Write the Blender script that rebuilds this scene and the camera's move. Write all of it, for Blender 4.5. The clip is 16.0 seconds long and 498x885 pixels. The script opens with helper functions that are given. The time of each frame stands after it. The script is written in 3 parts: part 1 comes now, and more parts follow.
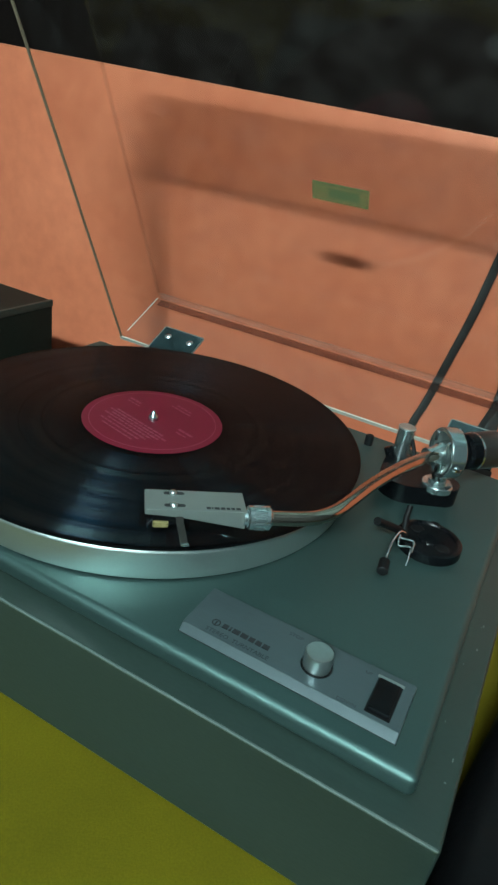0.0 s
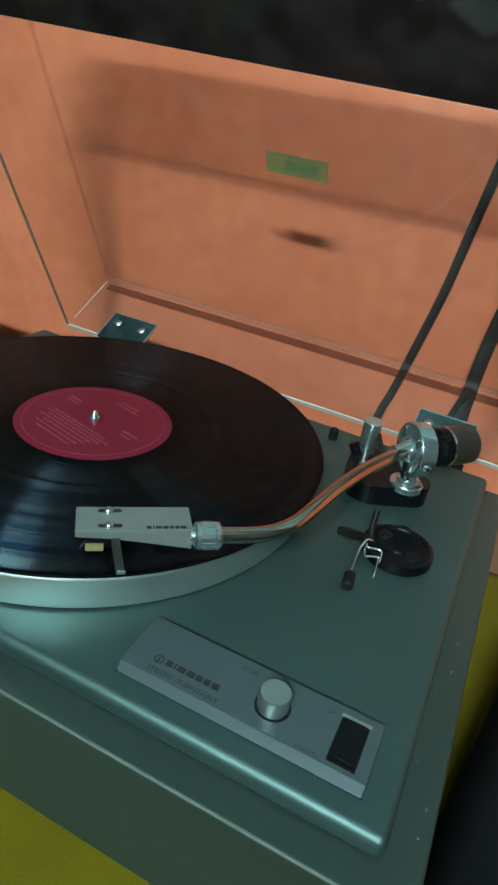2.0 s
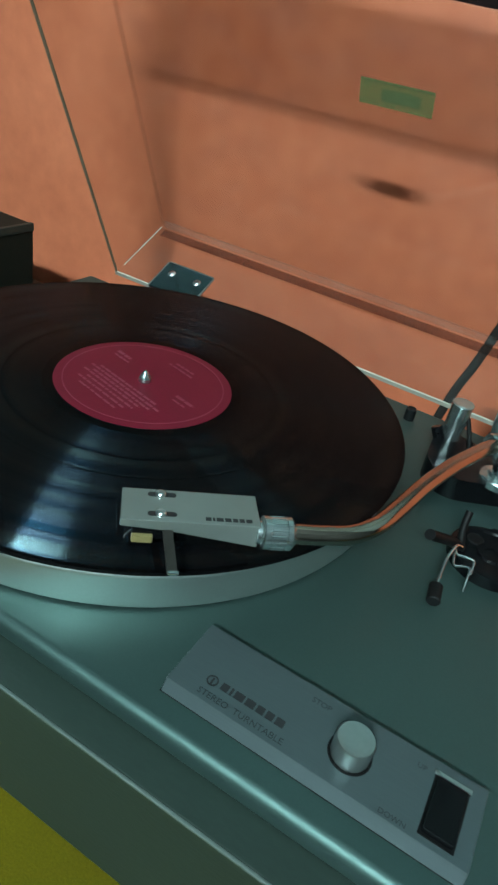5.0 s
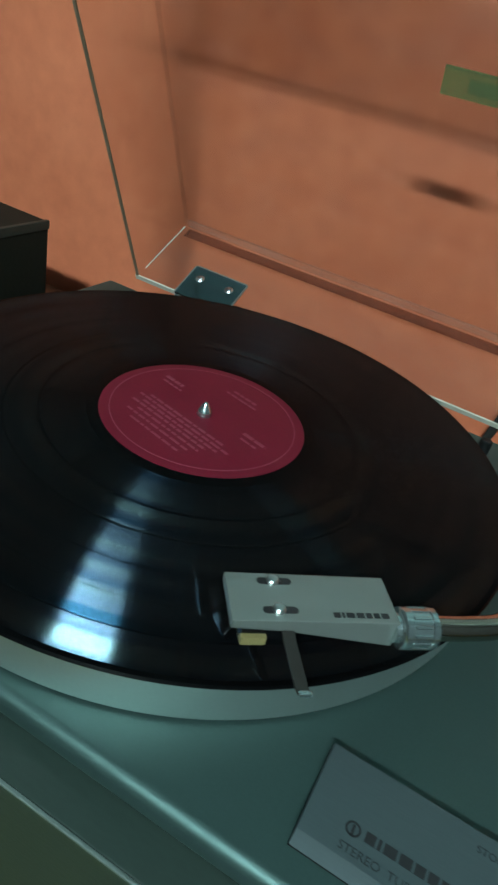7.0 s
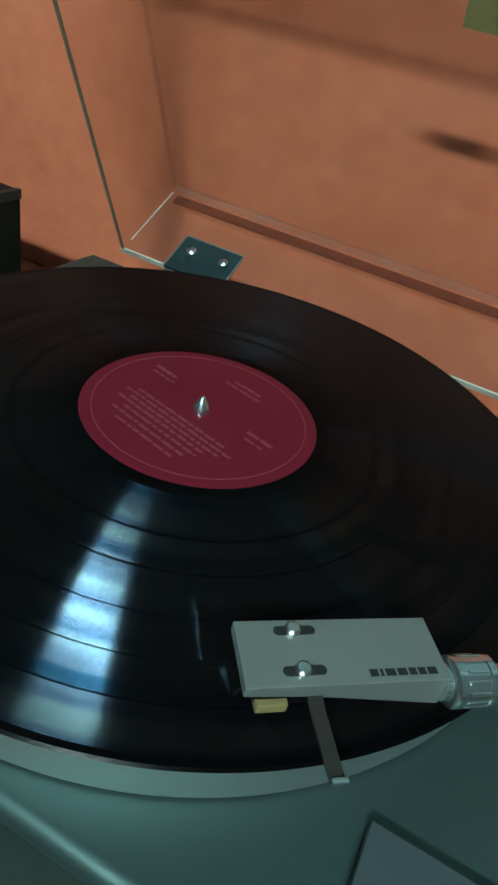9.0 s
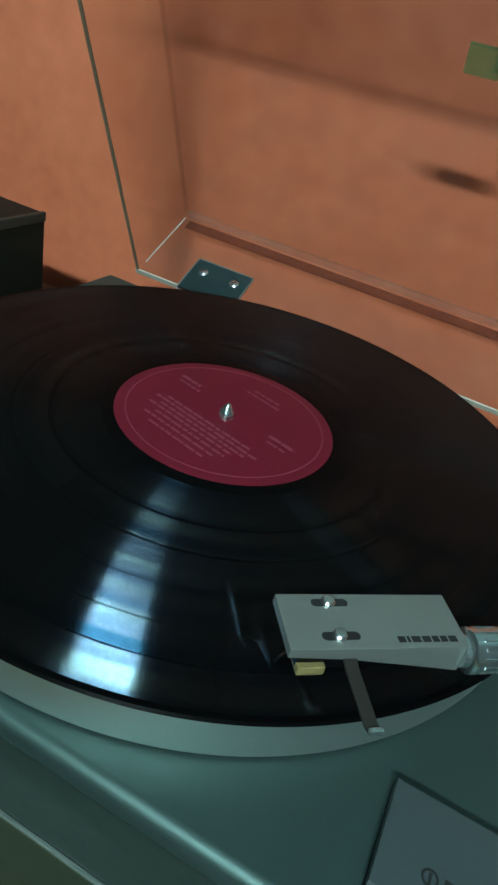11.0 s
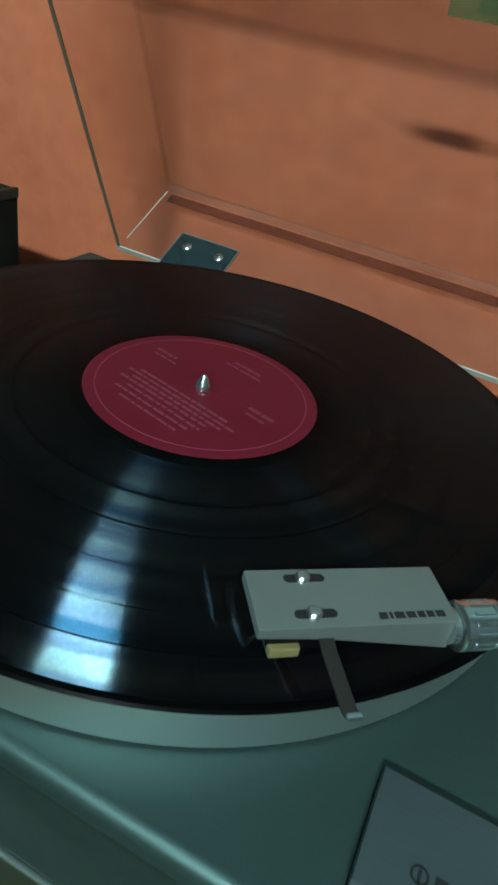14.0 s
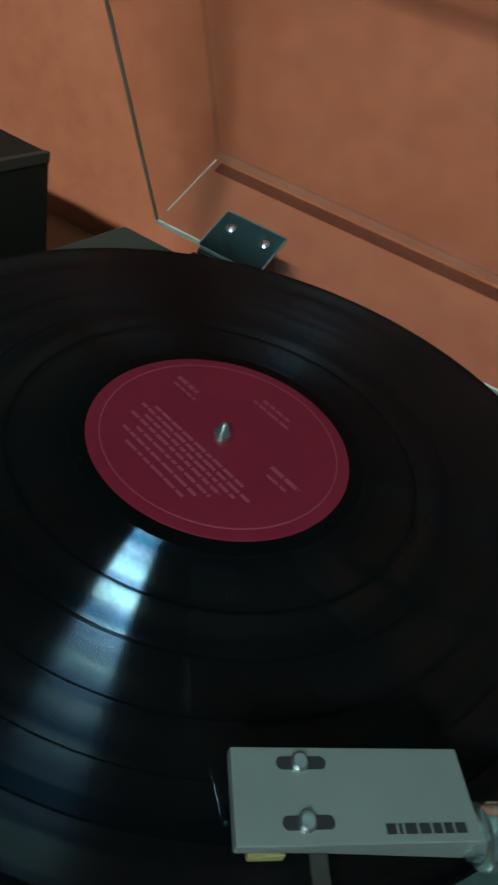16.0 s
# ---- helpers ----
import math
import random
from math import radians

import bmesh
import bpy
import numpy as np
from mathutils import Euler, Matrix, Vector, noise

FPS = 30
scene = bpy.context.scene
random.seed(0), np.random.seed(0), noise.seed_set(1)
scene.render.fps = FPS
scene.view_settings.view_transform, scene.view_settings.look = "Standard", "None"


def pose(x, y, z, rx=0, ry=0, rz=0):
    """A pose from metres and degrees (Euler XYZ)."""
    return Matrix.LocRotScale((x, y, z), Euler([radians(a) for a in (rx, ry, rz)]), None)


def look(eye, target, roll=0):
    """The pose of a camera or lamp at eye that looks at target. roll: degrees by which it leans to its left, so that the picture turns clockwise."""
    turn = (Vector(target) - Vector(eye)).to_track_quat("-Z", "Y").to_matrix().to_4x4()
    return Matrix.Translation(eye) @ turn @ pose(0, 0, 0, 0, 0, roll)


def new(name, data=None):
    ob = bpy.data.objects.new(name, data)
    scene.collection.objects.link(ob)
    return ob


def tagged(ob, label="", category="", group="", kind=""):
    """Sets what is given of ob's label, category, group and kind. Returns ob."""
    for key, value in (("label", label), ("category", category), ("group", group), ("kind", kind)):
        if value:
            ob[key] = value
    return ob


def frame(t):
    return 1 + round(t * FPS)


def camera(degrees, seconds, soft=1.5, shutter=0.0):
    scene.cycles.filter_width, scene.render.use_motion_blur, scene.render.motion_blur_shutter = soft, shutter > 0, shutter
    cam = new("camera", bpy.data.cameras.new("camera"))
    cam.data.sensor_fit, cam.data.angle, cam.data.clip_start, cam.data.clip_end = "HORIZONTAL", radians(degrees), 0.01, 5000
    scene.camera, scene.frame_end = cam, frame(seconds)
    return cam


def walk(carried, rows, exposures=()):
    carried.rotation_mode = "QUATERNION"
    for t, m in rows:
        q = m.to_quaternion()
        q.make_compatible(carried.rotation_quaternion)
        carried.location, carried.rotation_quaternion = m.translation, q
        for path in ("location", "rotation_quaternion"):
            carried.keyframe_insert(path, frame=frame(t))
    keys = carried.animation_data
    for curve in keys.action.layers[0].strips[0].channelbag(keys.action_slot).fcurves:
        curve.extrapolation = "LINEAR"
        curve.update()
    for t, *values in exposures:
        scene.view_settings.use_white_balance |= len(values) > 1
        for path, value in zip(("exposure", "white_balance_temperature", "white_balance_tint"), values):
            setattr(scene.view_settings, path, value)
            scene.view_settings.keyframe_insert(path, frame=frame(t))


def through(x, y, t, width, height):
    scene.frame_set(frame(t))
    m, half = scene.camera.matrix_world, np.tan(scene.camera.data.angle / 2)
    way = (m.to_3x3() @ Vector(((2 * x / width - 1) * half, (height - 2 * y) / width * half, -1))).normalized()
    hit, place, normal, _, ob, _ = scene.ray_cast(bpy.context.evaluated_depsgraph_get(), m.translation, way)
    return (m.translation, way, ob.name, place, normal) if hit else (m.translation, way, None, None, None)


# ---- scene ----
cam = camera(42.8, 16.0, soft=2.6, shutter=0.5)
PATH = [
    (0, (0.2305, -0.3451, 0.3450), (0.0497, 0.0621, 0.1179), 9.52),
    (0.5, (0.2297, -0.3425, 0.3457), (0.0477, 0.0637, 0.1179), 8.77),
    (1, (0.2280, -0.3187, 0.3458), (0.0641, 0.0946, 0.1170), 9.70),
    (1.5, (0.2250, -0.3065, 0.3403), (0.0632, 0.1040, 0.1050), 9.50),
    (2, (0.2233, -0.3019, 0.3410), (0.0669, 0.1088, 0.1025), 9.64),
    (2.5, (0.2195, -0.2900, 0.3353), (0.0658, 0.1166, 0.0881), 10.05),
    (3, (0.2123, -0.2697, 0.3256), (0.0594, 0.1288, 0.0651), 12.17),
    (3.5, (0.2091, -0.2574, 0.3195), (0.0520, 0.1347, 0.0519), 13.34),
    (4, (0.2033, -0.2646, 0.3177), (0.0329, 0.1224, 0.0508), 12.06),
    (6.5, (0.1372, -0.2558, 0.3085), (-0.0176, 0.1368, 0.0404), 14.02),
    (7, (0.1149, -0.2390, 0.3000), (-0.0323, 0.1572, 0.0328), 14.40),
    (7.5, (0.1058, -0.2393, 0.2989), (-0.0409, 0.1575, 0.0323), 14.20),
    (8, (0.1078, -0.2384, 0.2952), (-0.0373, 0.1595, 0.0294), 13.84),
    (8.5, (0.1014, -0.2208, 0.2888), (-0.0346, 0.1700, 0.0081), 13.80),
    (9, (0.0953, -0.2041, 0.2882), (-0.0397, 0.1832, 0.0023), 13.53),
    (11.5, (0.0915, -0.2336, 0.2891), (-0.0432, 0.1691, 0.0251), 14.33),
    (12, (0.0948, -0.2315, 0.2885), (-0.0446, 0.1708, 0.0263), 13.33),
    (12.5, (0.0913, -0.2297, 0.2864), (-0.0459, 0.1708, 0.0204), 13.66),
    (13, (0.0942, -0.2301, 0.2873), (-0.0417, 0.1703, 0.0205), 13.50),
    (13.5, (0.1026, -0.2287, 0.2856), (-0.0322, 0.1714, 0.0177), 12.69),
    (14, (0.1000, -0.2153, 0.2771), (-0.0361, 0.1783, 0.0004), 12.18),
    (14.5, (0.0931, -0.1884, 0.2836), (-0.0366, 0.1974, -0.0067), 12.62),
    (15, (0.0712, -0.1646, 0.2868), (-0.0526, 0.2127, -0.0171), 13.34),
    (15.5, (0.0687, -0.1643, 0.2815), (-0.0540, 0.2074, -0.0297), 14.26),
    (16, (0.0759, -0.1671, 0.2957), (-0.0630, 0.1915, -0.0238), 16.87),
]
EXPOSURES = [(0, 0.42), (4.0, 0.38), (7.0, 0.08), (9.0, 0.0), (12.5, 0.0), (14.0, -0.04), (16.0, -0.25)]
walk(cam, [(t, look(eye, target, roll)) for t, eye, target, roll in PATH], exposures=EXPOSURES)

# ---- world and the lamp's place ----
world = bpy.data.worlds.new("room_air")
scene.world = world
world.use_nodes = True
world.node_tree.nodes["Background"].inputs[0].default_value = (0.5, 0.6, 0.65, 1)
world.node_tree.nodes["Background"].inputs[1].default_value = 0.005
LAMP_POWER = 520.0
LAMP_AT = (0.36, -1.52, 1.30)
LAMP_LENGTH, LAMP_HEIGHT = 0.52, 0.06

# ---- sizes, metres; the spindle stands at x = y = 0 ----
CLOTH_Z, BASE_Z, DECK_Z, RECORD_Z = 0.030, 0.106, 0.117, 0.142
WALL_Y = 0.286


# ---- materials ----
def material(name, base, dark=None, rough=0.5, metal=0.0, grain=200.0, stain=12.0, bump=0.0, bump_scale=None, stretch=(1, 1, 1), spread=0.0, coat=0.0, sheen=0.0, turn=(0, 0, 0), shine=0.5):
    """A surface with grain and stains in two scales, in metres."""
    m = bpy.data.materials.new(name)
    m.use_nodes = True
    nt = m.node_tree
    n, link = nt.nodes, nt.links.new
    bsdf = n["Principled BSDF"]
    dark = dark or tuple(0.75 * c for c in base)
    coord = n.new("ShaderNodeTexCoord")
    mapping = n.new("ShaderNodeMapping")
    mapping.inputs["Scale"].default_value = stretch
    mapping.inputs["Rotation"].default_value = [radians(a) for a in turn]
    link(coord.outputs["Object"], mapping.inputs["Vector"])
    fine, broad = n.new("ShaderNodeTexNoise"), n.new("ShaderNodeTexNoise")
    for tex, scale, detail in ((fine, grain, 6), (broad, stain, 4)):
        tex.inputs["Scale"].default_value, tex.inputs["Detail"].default_value = scale, detail
        link(mapping.outputs["Vector"], tex.inputs["Vector"])
    both = n.new("ShaderNodeMath")
    both.operation = "MULTIPLY_ADD"
    both.inputs[1].default_value = 0.45
    link(fine.outputs["Fac"], both.inputs[0])
    half = n.new("ShaderNodeMath")
    half.operation = "MULTIPLY"
    half.inputs[1].default_value = 0.55
    link(broad.outputs["Fac"], half.inputs[0])
    link(half.outputs[0], both.inputs[2])
    ramp = n.new("ShaderNodeValToRGB")
    ramp.color_ramp.elements[0].position, ramp.color_ramp.elements[1].position = 0.3, 0.7
    ramp.color_ramp.elements[0].color, ramp.color_ramp.elements[1].color = (*dark, 1), (*base, 1)
    link(both.outputs[0], ramp.inputs[0])
    link(ramp.outputs[0], bsdf.inputs["Base Color"])
    span = n.new("ShaderNodeMapRange")
    span.inputs["To Min"].default_value, span.inputs["To Max"].default_value = max(0.02, rough - spread), min(1, rough + spread)
    link(broad.outputs["Fac"], span.inputs["Value"])
    link(span.outputs[0], bsdf.inputs["Roughness"])
    bsdf.inputs["Metallic"].default_value = metal
    bsdf.inputs["Coat Weight"].default_value = coat
    bsdf.inputs["Specular IOR Level"].default_value = shine
    bsdf.inputs["Sheen Weight"].default_value = sheen
    if bump:
        relief = n.new("ShaderNodeBump")
        relief.inputs["Strength"].default_value, relief.inputs["Distance"].default_value = 0.5, bump
        if bump_scale:
            tex = n.new("ShaderNodeTexNoise")
            tex.inputs["Scale"].default_value, tex.inputs["Detail"].default_value = bump_scale, 5
            link(mapping.outputs["Vector"], tex.inputs["Vector"])
            link(tex.outputs["Fac"], relief.inputs["Height"])
        else:
            link(fine.outputs["Fac"], relief.inputs["Height"])
        link(relief.outputs[0], bsdf.inputs["Normal"])
    return m


def acrylic(name, through, gloss_rough=0.03, haze_share=0.0):
    """Clear sheet: it lets light through, tinted, and mirrors more at a slant."""
    m = bpy.data.materials.new(name)
    m.use_nodes = True
    nt = m.node_tree
    n, link = nt.nodes, nt.links.new
    n.remove(n["Principled BSDF"])
    clear, gloss, mix, facing, power, span = (n.new("ShaderNode" + k) for k in ("BsdfTransparent", "BsdfGlossy", "MixShader", "LayerWeight", "Math", "Math"))
    clear.inputs[0].default_value = (*through, 1)
    gloss.inputs["Roughness"].default_value = gloss_rough
    facing.inputs[0].default_value = 0.5
    power.operation, power.inputs[1].default_value = "POWER", 5
    span.operation, span.inputs[1].default_value, span.inputs[2].default_value = "MULTIPLY_ADD", 0.9, 0.025
    link(facing.outputs["Facing"], power.inputs[0])
    link(power.outputs[0], span.inputs[0])
    link(span.outputs[0], mix.inputs[0])
    link(clear.outputs[0], mix.inputs[1])
    link(gloss.outputs[0], mix.inputs[2])
    out = mix.outputs[0]
    # patchy pale veil, also standing in for haze of reflected light
    if haze_share:
        haze, over, tex, veil = (n.new("ShaderNode" + k) for k in ("BsdfDiffuse", "MixShader", "TexNoise", "MapRange"))
        haze.inputs[0].default_value = (0.8, 0.8, 0.78, 1)
        tex.inputs["Scale"].default_value, tex.inputs["Detail"].default_value = 14, 8
        veil.inputs["From Min"].default_value, veil.inputs["To Max"].default_value = 0.42, haze_share
        link(tex.outputs["Fac"], veil.inputs["Value"])
        link(veil.outputs[0], over.inputs[0])
        link(out, over.inputs[1])
        link(haze.outputs[0], over.inputs[2])
        out = over.outputs[0]
    link(out, n["Material Output"].inputs["Surface"])
    return m


def thin_film(m, share):
    """Lets a share of the light pass straight through a thin printed film."""
    nt = m.node_tree
    clear, mix = nt.nodes.new("ShaderNodeBsdfTransparent"), nt.nodes.new("ShaderNodeMixShader")
    mix.inputs[0].default_value = share
    nt.links.new(nt.nodes["Principled BSDF"].outputs[0], mix.inputs[1])
    nt.links.new(clear.outputs[0], mix.inputs[2])
    nt.links.new(mix.outputs[0], nt.nodes["Material Output"].inputs["Surface"])


def vinyl_material():
    """Pressed grooves: a mirror drawn out across the groove, with the blank bands between the tracks."""
    m = material("record_vinyl", (0.0022, 0.0023, 0.0026), (0.0016, 0.0016, 0.0018), rough=0.3, grain=300)
    nt = m.node_tree
    n, link = nt.nodes, nt.links.new
    bsdf = n["Principled BSDF"]
    coord = n.new("ShaderNodeTexCoord")
    split, length = n.new("ShaderNodeSeparateXYZ"), n.new("ShaderNodeVectorMath")
    flat = n.new("ShaderNodeVectorMath")
    flat.operation, length.operation = "MULTIPLY", "LENGTH"
    flat.inputs[1].default_value = (1, 1, 0)
    link(coord.outputs["Object"], flat.inputs[0])
    link(flat.outputs[0], length.inputs[0])
    # blank bands at these radii, as a share of 0.16 m
    gaps = n.new("ShaderNodeValToRGB")
    share = n.new("ShaderNodeMath")
    share.operation = "DIVIDE"
    share.inputs[1].default_value = 0.16
    link(length.outputs["Value"], share.inputs[0])
    ramp = gaps.color_ramp
    ramp.interpolation = "CONSTANT"
    ramp.elements[0].position, ramp.elements[0].color = 0.0, (0, 0, 0, 1)
    ramp.elements[1].position, ramp.elements[1].color = 0.345, (1, 1, 1, 1)
    for radius in (0.0755, 0.0905, 0.1070, 0.1215, 0.1340):
        a, b = ramp.elements.new(radius / 0.16), ramp.elements.new((radius + 0.0010) / 0.16)
        a.color, b.color = (0.10, 0.11, 0.12, 1), (1, 1, 1, 1)
    last = ramp.elements.new(0.1480 / 0.16)
    last.color = (0, 0, 0, 1)
    link(share.outputs[0], gaps.inputs[0])
    slow = n.new("ShaderNodeTexNoise")
    slow.noise_dimensions = "1D"
    slow.inputs["Scale"].default_value, slow.inputs["Detail"].default_value = 95, 5
    link(length.outputs["Value"], slow.inputs["W"])
    rough = n.new("ShaderNodeMapRange")
    rough.inputs["To Min"].default_value, rough.inputs["To Max"].default_value = 0.215, 0.235
    link(slow.outputs["Fac"], rough.inputs["Value"])
    link(rough.outputs[0], bsdf.inputs["Roughness"])
    bsdf.inputs["IOR"].default_value = 1.12
    # the two walls of the groove lean outwards and inwards; each mirrors on its own, faintly coloured
    way = n.new("ShaderNodeVectorMath")
    way.operation = "NORMALIZE"
    link(flat.outputs[0], way.inputs[0])
    swirl = n.new("ShaderNodeVectorRotate")
    swirl.rotation_type = "Z_AXIS"
    turn = n.new("ShaderNodeMapRange")
    turn.inputs["From Min"].default_value, turn.inputs["From Max"].default_value = 0.06, 0.14
    turn.inputs["To Min"].default_value, turn.inputs["To Max"].default_value = radians(11), radians(6)
    link(length.outputs["Value"], turn.inputs["Value"])
    link(turn.outputs[0], swirl.inputs["Angle"])
    link(way.outputs[0], swirl.inputs["Vector"])
    way = swirl
    round_way = n.new("ShaderNodeVectorMath")
    round_way.operation = "CROSS_PRODUCT"
    round_way.inputs[0].default_value = (0, 0, 1)
    link(way.outputs[0], round_way.inputs[1])
    hues = n.new("ShaderNodeValToRGB")
    ramp = hues.color_ramp
    ramp.elements[0].position, ramp.elements[0].color = 0.34, (0.0012, 0.0044, 0.0080, 1)
    ramp.elements[1].position, ramp.elements[1].color = 0.64, (0.0115, 0.0185, 0.0205, 1)
    ramp.elements.new(0.48).color = (0.0050, 0.0082, 0.0125, 1)
    link(slow.outputs["Fac"], hues.inputs[0])
    blank = n.new("ShaderNodeVectorMath")
    blank.operation = "MULTIPLY"
    link(hues.outputs[0], blank.inputs[0])
    link(gaps.outputs[0], blank.inputs[1])
    out = bsdf.outputs[0]
    for side in (0.68, -0.68):
        lean, normal, gloss, add = n.new("ShaderNodeVectorMath"), n.new("ShaderNodeVectorMath"), n.new("ShaderNodeBsdfAnisotropic"), n.new("ShaderNodeAddShader")
        lean.operation, normal.operation = "MULTIPLY_ADD", "NORMALIZE"
        lean.inputs[1].default_value, lean.inputs[2].default_value = (side, side, 0), (0, 0, 0.7)
        link(way.outputs[0], lean.inputs[0])
        link(lean.outputs[0], normal.inputs[0])
        gloss.inputs["Roughness"].default_value, gloss.inputs["Anisotropy"].default_value = 0.15, 0.5
        link(round_way.outputs[0], gloss.inputs["Tangent"])
        link(blank.outputs[0], gloss.inputs["Color"])
        link(normal.outputs[0], gloss.inputs["Normal"])
        link(out, add.inputs[0])
        link(gloss.outputs[0], add.inputs[1])
        out = add.outputs[0]
    link(out, n["Material Output"].inputs["Surface"])
    return m


WOOD = material("orange_veneer", (0.72, 0.212, 0.109), (0.53, 0.132, 0.064), rough=0.42, grain=60, stain=7, stretch=(0.8, 1, 0.8), spread=0.08, bump=0.0002)
DARK_WALL = material("dark_brown_paint", (0.0055, 0.0026, 0.0020), (0.0045, 0.0024, 0.0018), rough=0.8, grain=40, stain=2, bump=0.0004, shine=0.1)
PALE_WALL = material("pale_blue_wall_paint", (0.20, 0.30, 0.30), rough=0.85, grain=80, stain=3, bump=0.0006)
PLASTER = material("grey_plaster", (0.055, 0.07, 0.075), rough=0.85, grain=80, stain=3, bump=0.0006)
CEILING_WHITE = material("white_ceiling_paint", (0.16, 0.19, 0.20), rough=0.9, grain=60, stain=2, bump=0.0004)
FLOORING = material("floor_tile", (0.2, 0.17, 0.14), rough=0.5, grain=60, stain=4)
CLOTH = material("yellow_cloth", (0.135, 0.105, 0.0012), (0.080, 0.062, 0.0008), rough=0.95, grain=900, stain=16, bump=0.0006, bump_scale=1400, shine=0.2)
TABLE_WOOD = material("table_wood", (0.16, 0.08, 0.04), rough=0.5, grain=90, stain=8, stretch=(0.15, 1, 1))
DECK_PAINT = material("grey_green_metallic_deck", (0.070, 0.119, 0.113), (0.060, 0.103, 0.097), rough=0.51, metal=0.78, grain=1500, stain=9, spread=0.06, bump=0.00003)
BASE_VINYL = material("grey_green_vinyl_wrap", (0.024, 0.039, 0.032), (0.017, 0.028, 0.023), rough=0.45, metal=0.1, grain=700, stain=14, spread=0.07, bump=0.00012, stretch=(0.3, 1, 1))
PLATE_SILVER = material("satin_silver_plate", (0.085, 0.110, 0.118), (0.073, 0.095, 0.102), rough=0.36, metal=0.5, grain=1800, stain=20, stretch=(0.06, 1, 1), spread=0.05)
ALUMINIUM = material("turned_aluminium", (0.54, 0.605, 0.585), (0.49, 0.55, 0.53), rough=0.37, metal=0.92, grain=900, stain=8, spread=0.0)
KNOB_METAL = material("spun_knob_metal", (0.42, 0.46, 0.45), (0.36, 0.40, 0.39), rough=0.28, metal=0.9, grain=400, stain=60)
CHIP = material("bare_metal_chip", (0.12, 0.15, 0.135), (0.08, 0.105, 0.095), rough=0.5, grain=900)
BRIGHT = material("bright_steel", (0.58, 0.66, 0.66), (0.53, 0.61, 0.61), rough=0.2, metal=0.95, grain=300, stain=20, spread=0.03)
HINGE_CHROME = material("dull_chrome", (0.17, 0.21, 0.225), (0.13, 0.165, 0.18), rough=0.12, metal=1.0, grain=200, stain=40, spread=0.05)
SCREW_STEEL = material("worn_screw_steel", (0.72, 0.74, 0.74), (0.62, 0.64, 0.64), rough=0.28, metal=1.0, grain=500, stain=60, spread=0.04)
TUBE_CHROME = material("tonearm_chrome", (0.52, 0.41, 0.34), (0.46, 0.365, 0.30), rough=0.13, metal=1.0, grain=300, stain=60, spread=0.05)
CHROME = material("polished_chrome", (0.82, 0.82, 0.82), (0.74, 0.74, 0.74), rough=0.08, metal=1.0, grain=500, stain=40, spread=0.03)
HEADSHELL_SILVER = material("satin_headshell", (0.27, 0.295, 0.28), (0.245, 0.265, 0.25), rough=0.42, metal=0.64, grain=2500, stain=60, spread=0.05)
RUBBER = material("black_rubber", (0.006, 0.006, 0.0065), rough=0.6, shine=0.2, grain=500, stain=40, spread=0.1)
BLACK_GLOSS = material("black_plastic", (0.0040, 0.0042, 0.0050), rough=0.22, shine=0.14, grain=500, stain=40, spread=0.06)
BLACK_MATT = material("black_matt_plastic", (0.005, 0.005, 0.0055), rough=0.55, shine=0.15, grain=900, stain=40)
GREY_WEIGHT = material("counterweight_grey", (0.055, 0.048, 0.043), rough=0.36, metal=0.6, grain=900, stain=60)
INK = material("black_ink", (0.015, 0.015, 0.017), rough=0.5, grain=600)
FAINT_INK = material("worn_ink", (0.016, 0.020, 0.024), rough=0.5, grain=600)
LABEL_RED = material("crimson_label_paper", (0.155, 0.0065, 0.021), (0.125, 0.0055, 0.017), rough=0.45, grain=700, stain=30, bump=0.00003, shine=0.25)
LABEL_PRINT = material("pale_label_print", (0.235, 0.042, 0.068), (0.19, 0.028, 0.048), rough=0.5, grain=1500)
STICKER_GREEN = material("green_sticker", (0.165, 0.20, 0.075), (0.12, 0.16, 0.06), rough=0.35, grain=350, stain=60)
thin_film(STICKER_GREEN, 0.42)
STICKER_PALE = material("pale_sticker_print", (0.185, 0.230, 0.110), (0.15, 0.19, 0.085), rough=0.4, grain=300, stain=80)
thin_film(STICKER_PALE, 0.6)
BRASS = material("yellow_plastic_stylus", (0.24, 0.195, 0.085), (0.19, 0.15, 0.062), rough=0.4, grain=600)
BOX_BLACK = material("black_vinyl_box", (0.011, 0.012, 0.008), (0.007, 0.008, 0.006), rough=0.6, shine=0.2, grain=400, stain=20, bump=0.0002)
BOX_EDGE = material("worn_box_edge", (0.032, 0.034, 0.026), (0.018, 0.019, 0.015), rough=0.5, grain=300, stain=20)
CABLE = material("black_woven_cable", (0.034, 0.033, 0.032), (0.016, 0.015, 0.015), rough=0.6, shine=0.2, grain=700, stain=40, bump=0.0004)
BAG = material("black_leatherette", (0.004, 0.004, 0.0045), rough=0.38, shine=0.12, grain=300, stain=14, bump=0.0006, spread=0.1)
LID_CLEAR = acrylic("clear_acrylic", (0.940, 0.925, 0.915), haze_share=0.026)
# strong haze here paints the pale reflected line along the lid's corners
LID_CORNER = acrylic("acrylic_corner", (0.88, 0.86, 0.84), haze_share=0.22)
# dark tint that stands in for the shadow strip below the lid's corner
LID_SHADE = acrylic("acrylic_shade_tint", (0.69, 0.60, 0.58), haze_share=0.04)
# darker tint and haze, set so the end wall casts a deeper shadow
LID_END_DARK = acrylic("darkened_end_acrylic", (0.84, 0.81, 0.79), haze_share=0.08)
